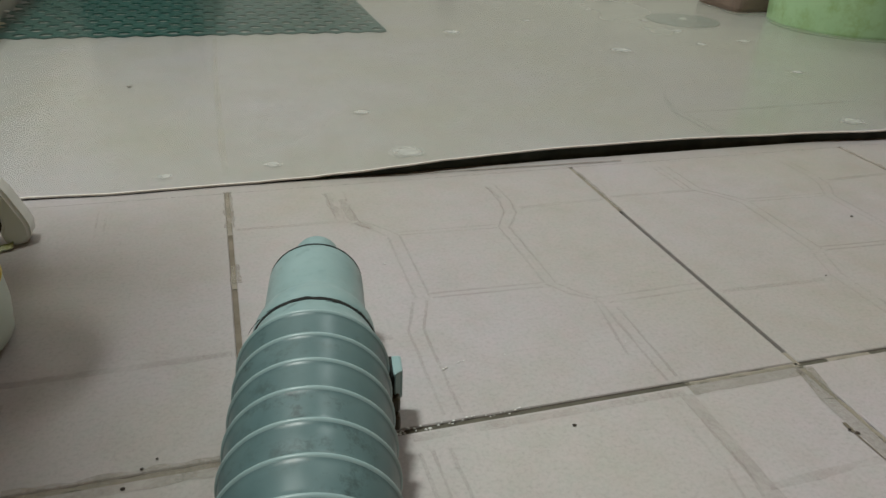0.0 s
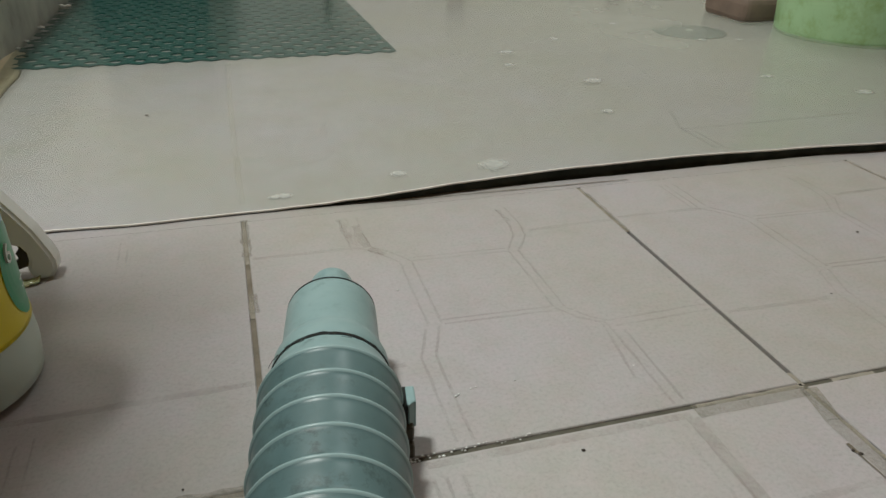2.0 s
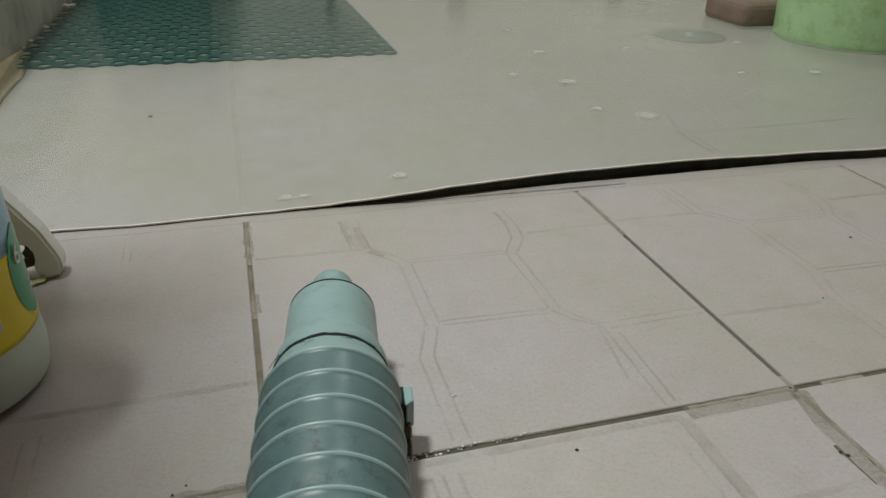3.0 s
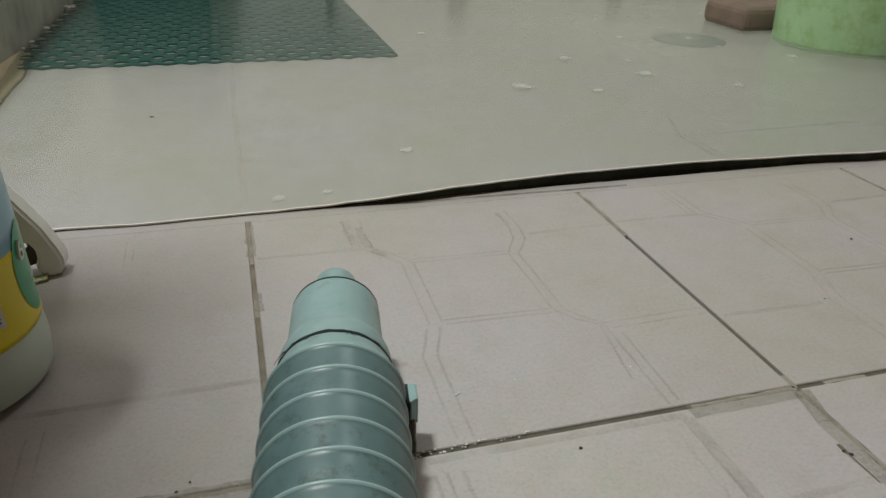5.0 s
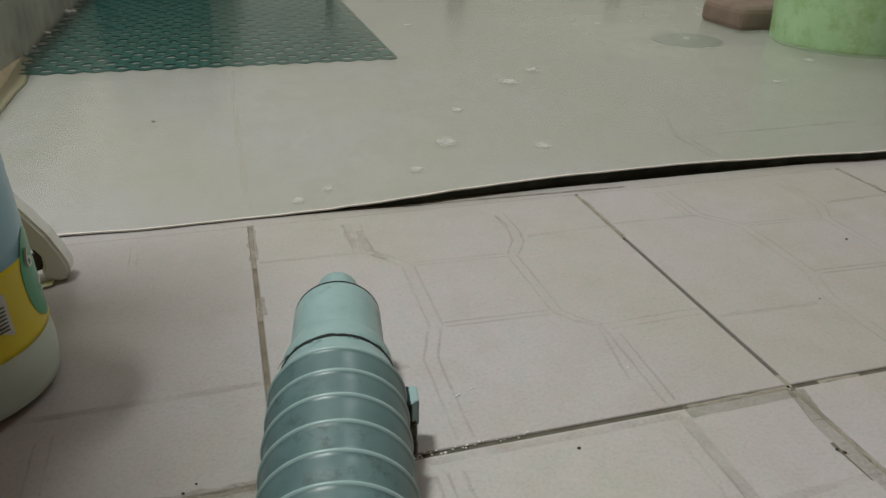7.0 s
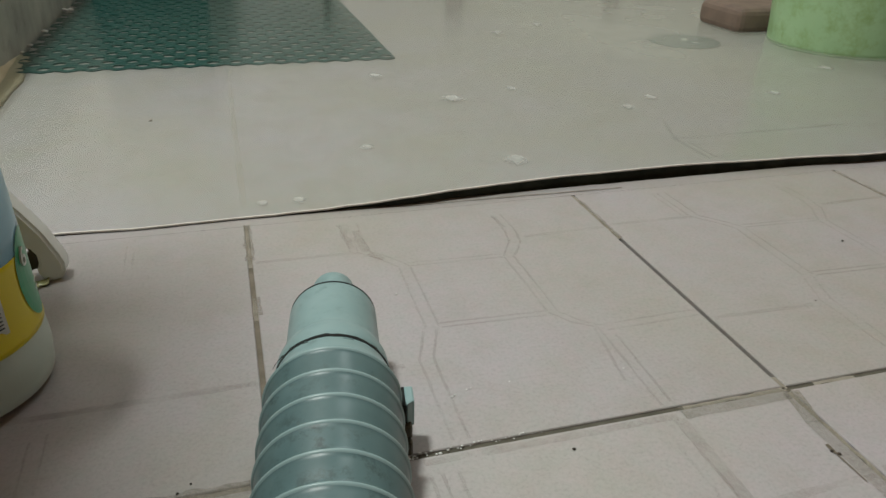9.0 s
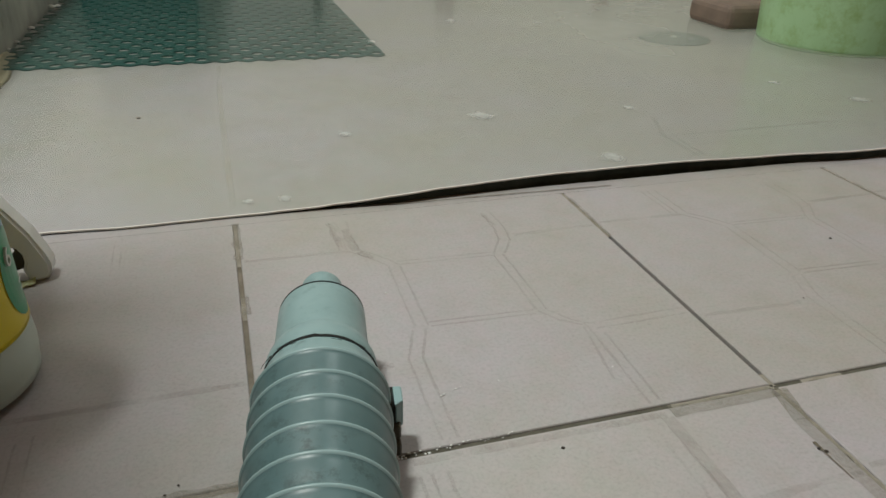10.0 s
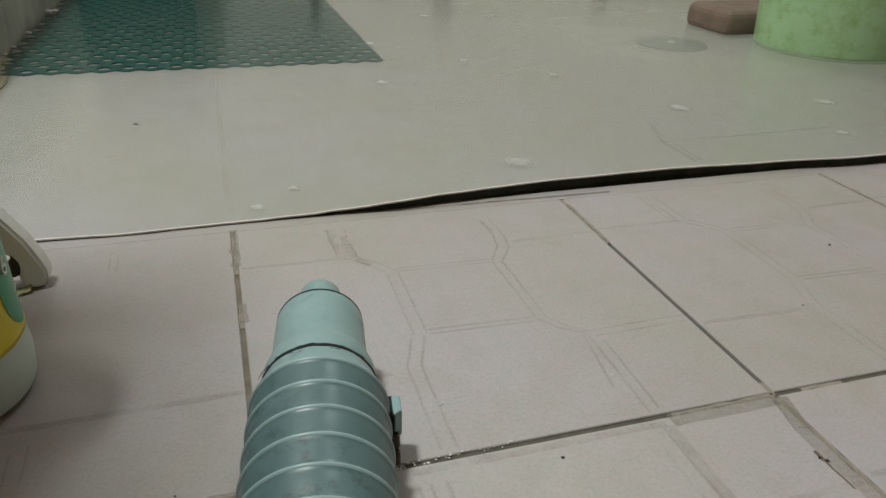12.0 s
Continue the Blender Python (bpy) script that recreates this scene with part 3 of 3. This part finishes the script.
for r in range(lines):
    for c in range(cols + 1):
        cx = -W / 2 + (c + 0.5 * (r % 2)) * CELL + 0.014
        cy = (r + 0.5) * ROW - 0.004
        if cx > W / 2 + 0.006:
            continue
        z1 = THICK + 0.0006 * noise.noise((cx * 20, cy * 20, 0))
        po, pi, pl, pb = [], [], [], []
        for k in range(12):
            a = math.pi / 6 + k * math.pi / 6
            ro = CELL / math.sqrt(3) * 1.001 * (1.0 if k % 2 == 0 else 0.866)
            ri = CELL * 0.285 * (1 + 0.06 * noise.noise((cx * 90, cy * 90, k)))
            po.append(bm.verts.new((max(min(cx + ro * math.cos(a), W / 2), -W / 2), cy + ro * math.sin(a), z1 - 0.0008)))
            pi.append(bm.verts.new((max(min(cx + ri * math.cos(a), W / 2 - 0.004), 0.004 - W / 2), cy + ri * math.sin(a), z1)))
            pl.append(bm.verts.new((max(min(cx + ri * math.cos(a), W / 2 - 0.004), 0.004 - W / 2), cy + ri * math.sin(a), 0.0)))
            pb.append(bm.verts.new((max(min(cx + ro * math.cos(a), W / 2), -W / 2), cy + ro * math.sin(a), 0.0)))
        for k in range(12):
            j = (k + 1) % 12
            bm.faces.new((po[k], po[j], pi[j], pi[k]))
            bm.faces.new((pi[k], pi[j], pl[j], pl[k]))
            if r == 0 or c == 0 or c >= cols - 1:
                bm.faces.new((pb[k], pb[j], po[j], po[k]))
part("mesh_web", bm, [MATGREEN], mat)

# ---------------------------------------------------------------- bucket, step, drain
bucket = tagged(new("bucket"), "light green plastic bucket standing in the water", "bucket")
bucket.matrix_basis = pose(0.787, 0.822, FAR + 0.0005)
bm = bmesh.new()
lathe(bm, [(0.001, 0.004), (0.118, 0.004), (0.122, 0.0), (0.128, 0.0), (0.1315, 0.003), (0.1325, 0.010), (0.134, 0.04), (0.138, 0.10), (0.147, 0.24), (0.150, 0.275), (0.147, 0.275), (0.143, 0.24), (0.129, 0.012), (0.001, 0.010)], 96)
part("body", bm, [BUCKET], bucket, smooth=True)
bm = bmesh.new()
lathe(bm, [(0.149, 0.262), (0.158, 0.262), (0.160, 0.268), (0.158, 0.278), (0.149, 0.279), (0.147, 0.272)], 96)
part("rim", bm, [BUCKET], bucket, smooth=True)

bm = bmesh.new()
box(bm, 0.635, 0.93, FAR, 0.89, 1.065, 0.056, 0.022, 5)
tagged(part("brick", bm, [BROWN]), "rounded brown block behind the green bucket", "brick")

drain = tagged(new("floor_drain"), "round teal plastic floor drain under the water", "drain")
drain.matrix_basis = pose(0.503, 0.900, FAR + 0.0004)
bm = bmesh.new()
lathe(bm, [(0.064, 0.0), (0.065, 0.0012), (0.058, 0.0016), (0.040, 0.0022), (0.015, 0.0026), (0.001, 0.0027)], 56)
cover = part("cover", bm, [DRAIN], drain, smooth=True)
bm = bmesh.new()
lathe(bm, [(0.006, 0.0022), (0.006, 0.0042), (0.004, 0.0050), (0.001, 0.0052)], 20)
part("knob", bm, [WHITE], drain, smooth=True)
# ---------------------------------------------------------------- dirt and drops
random.seed(4)


def lump(bm, x, y, z, r, flat=0.5):
    made = bmesh.ops.create_icosphere(bm, subdivisions=1, radius=1.0)
    for v in made["verts"]:
        k = 1 + 0.35 * noise.noise(v.co * 1.7 + Vector((x * 500, y * 500, 0)))
        v.co = Vector((x + v.co.x * r * k, y + v.co.y * r * k * 0.8, z + max(v.co.z, -0.2) * r * flat))


SPOTS = [(-0.146, -0.016, 0.0011), (-0.2, -0.058, 0.0010), (0.183, 0.156, 0.0014), (-0.345, 0.004, 0.0010), (-0.352, -0.006, 0.0012), (-0.339, 0.009, 0.0008), (-0.011, -0.055, 0.0016), (-0.013, -0.052, 0.0012), (0.09, 0.08, 0.0008)]
bm = bmesh.new()
for x, y, r in SPOTS:
    lump(bm, x, y, 0.0002, r)
tagged(part("dirt_specks", bm, [SPECK]), "small dark crumbs of dirt on the tiles", "dirt", kind="stuff")
bm = bmesh.new()
lump(bm, -0.394, 0.600, height(-0.394, 0.6) + 0.001, 0.0026, 0.3)
tagged(part("dirt_crumb", bm, [BROWN]), "small brown crumb lying in the shallow water", "dirt")

# Splashed drops and bubbles in solid white, so their wet glints are painted on.
bm = bmesh.new()
for i in range(34):
    s = random.random() ** 2
    lump(bm, -0.232 + 0.075 * s, -0.0006 + random.uniform(-0.0016, 0.002) + 0.002 * s, 0.0, random.uniform(0.0005, 0.0011) * (1.2 - 0.6 * s), 0.5)
for x, y in ((-0.196, 0.041), (-0.194, 0.042), (-0.186, 0.045), (-0.183, 0.0455), (-0.159, 0.046), (-0.086, 0.041), (-0.202, 0.160), (-0.193, 0.002), (-0.186, 0.001)):
    lump(bm, x, y, 0.0002, random.uniform(0.0006, 0.0010), 0.5)
tagged(part("water_drops", bm, [FOAMGLINT], smooth=True), "tiny drops and bubbles, wet glints painted white, beside the hose", "drops", kind="stuff")

bm = bmesh.new()
for x, y, r in ((X0 + 0.004, 1.33, 0.010), (X0 + 0.014, 1.335, 0.008), (X0 + 0.006, 1.12, 0.007), (X0 + 0.005, 1.01, 0.005), (X0 + 0.003, 0.96, 0.004)):
    lump(bm, x, y, FAR + 0.008, r, 0.5)
tagged(part("foam_scraps", bm, [FOAMGLINT], smooth=True), "white scraps of foam caught along the kerb", "foam", kind="stuff")

# ---------------------------------------------------------------- soap foam
FLOATS = [
    [(0, -0.141, 0.335), (0.4, -0.158, 0.335), (1.2, -0.128, 0.336), (1.8, -0.074, 0.351), (2.2, -0.039, 0.335), (2.5, 0.056, 0.365), (2.8, 0.137, 0.418), (3.2, 0.194, 0.517), (5, 0.286, 0.675), (5.8, 0.237, 0.673), (6.2, 0.204, 0.697), (6.5, 0.149, 0.704), (7, 0.073, 0.674), (9, -0.026, 0.61), (9.5, -0.011, 0.563), (10.5, -0.006, 0.469), (11.2, -0.018, 0.411), (12, -0.016, 0.371)],
    [(0, 0.047, 0.818), (1.5, 0.081, 0.781), (2.5, 0.147, 0.806), (5, 0.204, 0.78), (5.8, 0.209, 0.768), (6.2, 0.195, 0.727), (6.5, 0.176, 0.752), (7, 0.129, 0.729), (9, 0.179, 1.007), (9.5, 0.183, 1.085), (10.5, 0.087, 1.101), (12, 0.118, 1.21)],
    [(0, 0.263, 0.685), (1.5, 0.193, 0.601), (2.5, 0.153, 0.632), (5, 0.074, 0.638), (5.5, 0.006, 0.591), (5.8, -0.024, 0.564), (6.2, -0.054, 0.525), (6.5, -0.066, 0.499), (7, -0.086, 0.441), (9, -0.031, 0.369), (9.4, -0.011, 0.366), (9.8, 0.042, 0.352), (10.2, 0.111, 0.343), (10.6, 0.168, 0.358), (11, 0.206, 0.384), (11.4, 0.239, 0.435), (11.8, 0.258, 0.471), (12, 0.27, 0.517)],
    [(0, 0.422, 0.792), (1, 0.328, 0.759), (1.5, 0.263, 0.801), (2.5, 0.203, 0.934), (3.2, 0.166, 0.987), (5, 0.027, 0.998), (6.5, 0.042, 1.139), (9, -0.102, 0.739), (9.5, -0.089, 0.819), (10.5, -0.028, 0.985), (12, -0.046, 0.959)],
    [(0, 0.493, 0.716), (1, 0.518, 0.824), (1.5, 0.491, 0.799), (2.5, 0.462, 0.837), (3.2, 0.492, 0.882), (5, 0.369, 0.913), (5.5, 0.393, 0.988), (6.5, 0.408, 1.046), (9.5, 0.273, 1.071), (10.5, 0.314, 1.027), (12, 0.258, 1.193)],
    [(0, 0.444, 0.536), (1.5, 0.435, 0.562), (2.5, 0.412, 0.605), (3.2, 0.417, 0.631), (5, 0.383, 0.586), (5.5, 0.41, 0.593), (6.5, 0.461, 0.597), (9.5, 0.417, 0.543), (10.5, 0.511, 0.617), (12, 0.403, 0.38)],
    [(0, 0.349, 0.338), (0.8, 0.391, 0.361), (1.4, 0.451, 0.404), (2.5, 0.511, 0.551), (5.5, 0.596, 0.736), (7, 0.601, 0.701), (9.5, 0.607, 0.629), (10.2, 0.484, 0.432), (10.6, 0.471, 0.42), (11, 0.474, 0.453), (11.4, 0.481, 0.502), (12, 0.488, 0.502)],
    [(0, 0.411, 0.875), (2.5, 0.105, 0.454), (3.2, 0.141, 0.535), (5, 0.297, 0.745), (5.5, 0.299, 0.937), (6.5, 0.506, 1.111), (9.5, 0.156, 0.478), (10.5, 0.221, 0.571), (12, 0.18, 0.709)],
    [(0, -0.26, 0.344), (1.5, -0.264, 0.335), (2.5, -0.263, 0.335), (5.5, -0.272, 0.335), (6.5, -0.258, 0.335), (9.5, -0.252, 0.335), (10.5, -0.261, 0.335), (12, -0.276, 0.335)],
    [(0, -0.16, 0.459), (2.5, -0.158, 0.341), (5, -0.136, 0.418), (5.5, -0.127, 0.407), (6.5, -0.132, 0.365), (9.5, -0.173, 0.469), (10.5, -0.175, 0.515), (12, -0.081, 0.713)],
    [(0, 0.356, 0.982), (1.5, 0.394, 1.007), (2.5, 0.36, 0.891), (5, 0.169, 0.598), (5.5, 0.14, 0.617), (6.5, 0.032, 0.447), (7, 0.009, 0.401), (9.5, 0.297, 0.712), (10.5, 0.371, 1.06), (12, 0.512, 1.006)],
    [(0, 0.198, 0.892), (2.5, 0.082, 0.695), (5, 0.083, 0.631), (5.5, 0.008, 0.512), (6.5, -0.04, 0.543), (9.5, 0.145, 0.706), (10.5, 0.312, 1.027), (12, 0.073, 0.814)],
    [(0, 0.409, 0.705), (2.5, 0.54, 0.807), (5.5, 0.495, 0.813), (6.5, 0.485, 0.801), (9.5, 0.506, 0.864), (12, 0.562, 0.82)],
    [(0, -0.347, 0.335), (2.5, -0.258, 0.335), (5, -0.228, 0.339), (6.5, -0.221, 0.355), (9.5, -0.289, 0.335), (12, -0.241, 0.371)],
]
BIG = [1.5, 1.2, 1.4, 1.0, 1.1, 0.9, 1.3, 0.8, 0.7, 0.8, 0.9, 0.8, 0.9, 0.6]
flakes = []
for i, row in enumerate(FLOATS):
    random.seed(20 + i)
    bm = bmesh.new()
    r = 0.0098 * BIG[i]
    rim = []
    mid = bm.verts.new((0, 0, 0.0005))
    for k in range(22):
        a = 2 * math.pi * k / 22
        q = 1 + 0.28 * noise.noise((math.cos(a) * 1.3 + i * 3, math.sin(a) * 1.3, 0.5))
        rim.append((math.cos(a) * r * 1.25 * q, math.sin(a) * r * q))
    core = [bm.verts.new((x * 0.5, y * 0.5, 0.0005)) for x, y in rim]
    inner = [bm.verts.new((x * 0.76, y * 0.76, 0.0003)) for x, y in rim]
    outer = [bm.verts.new((x, y, 0.0)) for x, y in rim]
    for k in range(22):
        j = (k + 1) % 22
        bm.faces.new((mid, core[k], core[j]))
        bm.faces.new((core[k], inner[k], inner[j], core[j])).material_index = 2
        bm.faces.new((inner[k], outer[k], outer[j], inner[j])).material_index = 1
    flakes.append(tagged(part("foam_patch", bm, [FOAM, FOAMRIM, FOAMMID], smooth=True), "small white patch of soap foam drifting on water", "foam", "foam patches on the water"))

# ---------------------------------------------------------------- near tiles, grout and worn pattern


def tile_mesh():
    bm = bmesh.new()
    g = 0.0017
    box(bm, g, g, -0.0044, SIZE - g, SIZE - g, 0.0, 0.0006, 1)
    return mesh_of("tile", bm, [TILE])


def pattern_mesh(mats):
    """Faint twin lines of the octagon pattern, shared by alike tiles."""
    bm = bmesh.new()
    z = 0.00016
    w = 0.0019
    # eastern flank of the octagon: two or three parallel worn grooves
    for dx, low in ((0.0, 0.226), (0.009, 0.222)):
        ribbon(bm, [(0.209 + dx, 0.272), (0.210 + dx, 0.240), (0.207 + dx, low - 0.004), (0.1935 + dx, 0.197)], w, z, 0.0008)
    for dx, low in ((0.0, 0.113), (0.0075, 0.112)):
        ribbon(bm, [(0.1935 + dx, 0.196), (0.1940 + dx, 0.155), (0.1942 + dx, low)], w, z, 0.0007)
        ribbon(bm, [(0.1945 + dx, low - 0.001), (0.205 + dx, low - 0.016), (0.2205 + dx, low - 0.027)], w, z, 0.0008)
    for xa, xb, ya, yb in ((0.217, 0.209, 0.086, 0.030), (0.2200, 0.2185, 0.084, 0.004), (0.2275, 0.2255, 0.077, 0.006)):
        ribbon(bm, [(xa, ya), (xb, yb)], w, z, 0.0006)
    # western flank
    for dx in (-0.003, 0.003, 0.0115):
        ribbon(bm, [(0.079 + dx, 0.284), (0.080 + dx, 0.232)], w, z, 0.0008)
    for dx in (0.0, 0.009):
        ribbon(bm, [(0.083 + dx, 0.230), (0.098 + dx, 0.214), (0.1085 + dx, 0.199)], w, z, 0.0009)
        ribbon(bm, [(0.1085 + dx, 0.198), (0.1075 + dx, 0.114)], w, z, 0.0006)
        ribbon(bm, [(0.1050 + dx, 0.110), (0.0945 + dx, 0.080), (0.0940 + dx, 0.006)], w, z, 0.0007)
    for y in (0.078, 0.231):
        ribbon(bm, [(0.004, y), (0.084, y - 0.002)], 0.0040, z, 0.0014, 0.006, 1)
    for y in (0.082, 0.089):
        ribbon(bm, [(0.224, y), (0.296, y + 0.002)], w, z, 0.0006, 0.006, 1)
    for y in (0.204, 0.199, 0.117, 0.112):
        ribbon(bm, [(0.118, y), (0.192, y - 0.003)], w, z, 0.0006, 0.006, 1)
    ribbon(bm, [(0.222, 0.226), (0.296, 0.228)], 0.0040, z, 0.0014, 0.006, 1)
    return mesh_of("worn_pattern", bm, mats)


def band_mesh():
    """A tile worn almost smooth: only the cross band and a few strokes are left."""
    bm = bmesh.new()
    z = 0.00016
    ribbon(bm, [(0.16, 0.079), (0.296, 0.081)], 0.0050, z, 0.0012, 0.006, 1)
    for x, ya, yb in ((0.208, 0.282, 0.232), (0.214, 0.270, 0.240), (0.180, 0.060, 0.010), (0.188, 0.064, 0.020)):
        ribbon(bm, [(x, ya), (x + 0.001, yb)], 0.0014, z, 0.0007, 0.006, 1)
    return mesh_of("worn_pattern", bm, [PRINT, STAIN])


tile_data, band_data = tile_mesh(), band_mesh()
pattern_data, faded_data = pattern_mesh([PRINT, FAINT]), pattern_mesh([FAINT, FAINT])
for i in range(-6, 5):
    for j in range(-4, 6):
        if j > 0 and i > -3:
            continue
        t = new("tile", tile_data)
        t.parent = floor
        x, y = i * SIZE, j * SIZE
        t.matrix_basis = pose(x, y, random.uniform(-0.0002, 0.0))
        if abs(i + 0.5) < 3 and j >= -2:
            p = new("worn_pattern", band_data if i == -2 else pattern_data if i == -1 else faded_data)
            p.parent = t

# grout: worn beige fills, with bare dark stretches left open
bm = bmesh.new()
Z = -0.0010
for a, b in (((0, 0.30), (0, 0.205)), ((0, 0.012), (0, 0.0)), ((-0.30, 0.30), (-0.30, 0.225)), ((-0.30, 0.18), (-0.30, 0.150)), ((0.30, 0.31), (0.30, -0.3)), ((-0.07, 0), (0.0, 0)), ((-0.6, 0), (-0.232, 0)), ((0, -0.003), (0, -0.6)), ((0.02, 0), (0.05, 0)), ((0.09, 0), (0.10, 0)), ((0.2, 0), (0.9, 0)), ((-0.6, -0.3), (0.6, -0.3))):
    ribbon(bm, [a, b], 0.0032, Z, 0.0016, 0.003)
part("grout", bm, [GROUT], floor)
bm = bmesh.new()
ribbon(bm, [(-0.30, 0.30), (-0.30, -0.6)], 0.0040, -0.0014, 0.0003, 0.006)
part("grout", bm, [OLDGROUT], floor, "dirty brown-grey recessed grout")
bm = bmesh.new()
ribbon(bm, [(-0.6, 0), (0.9, 0)], 0.0040, -0.0014, 0.0003, 0.006)
part("grout", bm, [DEEPGROUT], floor, "dark recessed grout")
bm = bmesh.new()
for a, b, w in (((-0.40, -0.002), (-0.29, -0.002), 0.012), ((0.0010, 0.285), (0.0008, 0.205), 0.004), ((-0.2995, 0.30), (-0.2995, 0.235), 0.007), ((-0.2985, 0.18), (-0.2985, 0.155), 0.006), ((0.30, 0.30), (0.30, 0.0), 0.005)):
    ribbon(bm, [a, b], w, 0.00022, 0.0024, 0.003)
part("grout_smear", bm, [SMEAR], floor)
bm = bmesh.new()
for pts, w in (([(-0.074, -0.0050), (-0.003, -0.0045)], 0.0105), ([(0.0005, -0.003), (-0.0055, -0.030), (-0.0065, -0.30)], 0.0105)):
    ribbon(bm, pts, w, 0.00026, 0.0007, 0.003)
part("grout_smear", bm, [BAND], floor, "grey-green grout smeared over the joint")
bm = bmesh.new()
for pts, w in (([(-0.0785, -0.009), (-0.0785, -0.20)], 0.0080), ([(-0.225, -0.0065), (-0.078, -0.0065)], 0.0050)):
    ribbon(bm, pts, w, 0.00020, 0.0008, 0.003)
for pts, w in (([(-0.2235, 0.282), (-0.2215, 0.236)], 0.0060), ([(-0.2135, 0.268), (-0.2110, 0.228)], 0.0075), ([(-0.209, 0.226), (-0.200, 0.213)], 0.0060), ([(-0.0905, 0.268), (-0.0885, 0.246)], 0.0040)):
    ribbon(bm, pts, w, 0.00024, 0.0030, 0.002)
part("grout_smear", bm, [STAIN], floor, "brown worn band on the tile")
# hairline cracks: at the ledge, along the smeared joint and beside the worn band
bm = bmesh.new()
for pts, w in (([(-0.165, 0.3085), (-0.08, 0.3075), (0.0, 0.3055), (0.055, 0.3045)], 0.0011), ([(-0.0122, -0.047), (-0.0122, -0.054)], 0.0020), ([(-0.0120, -0.054), (-0.0118, -0.075)], 0.0009)):
    ribbon(bm, pts, w, 0.00034, 0.0004, 0.002)
part("crack", bm, [OLDGROUT], floor, "dirty hairline crack")


def motions():
    for flake, row in zip(flakes, FLOATS):
        rows = []
        for n, (t, x, y) in enumerate(row):
            rows.append((t, pose(x, y, height(x, y) + 0.0013 + 0.0052 * min(max((y - 0.45) / 0.35, 0), 1), 0, 0, 12 * t)))
        walk(flake, rows)


motions()
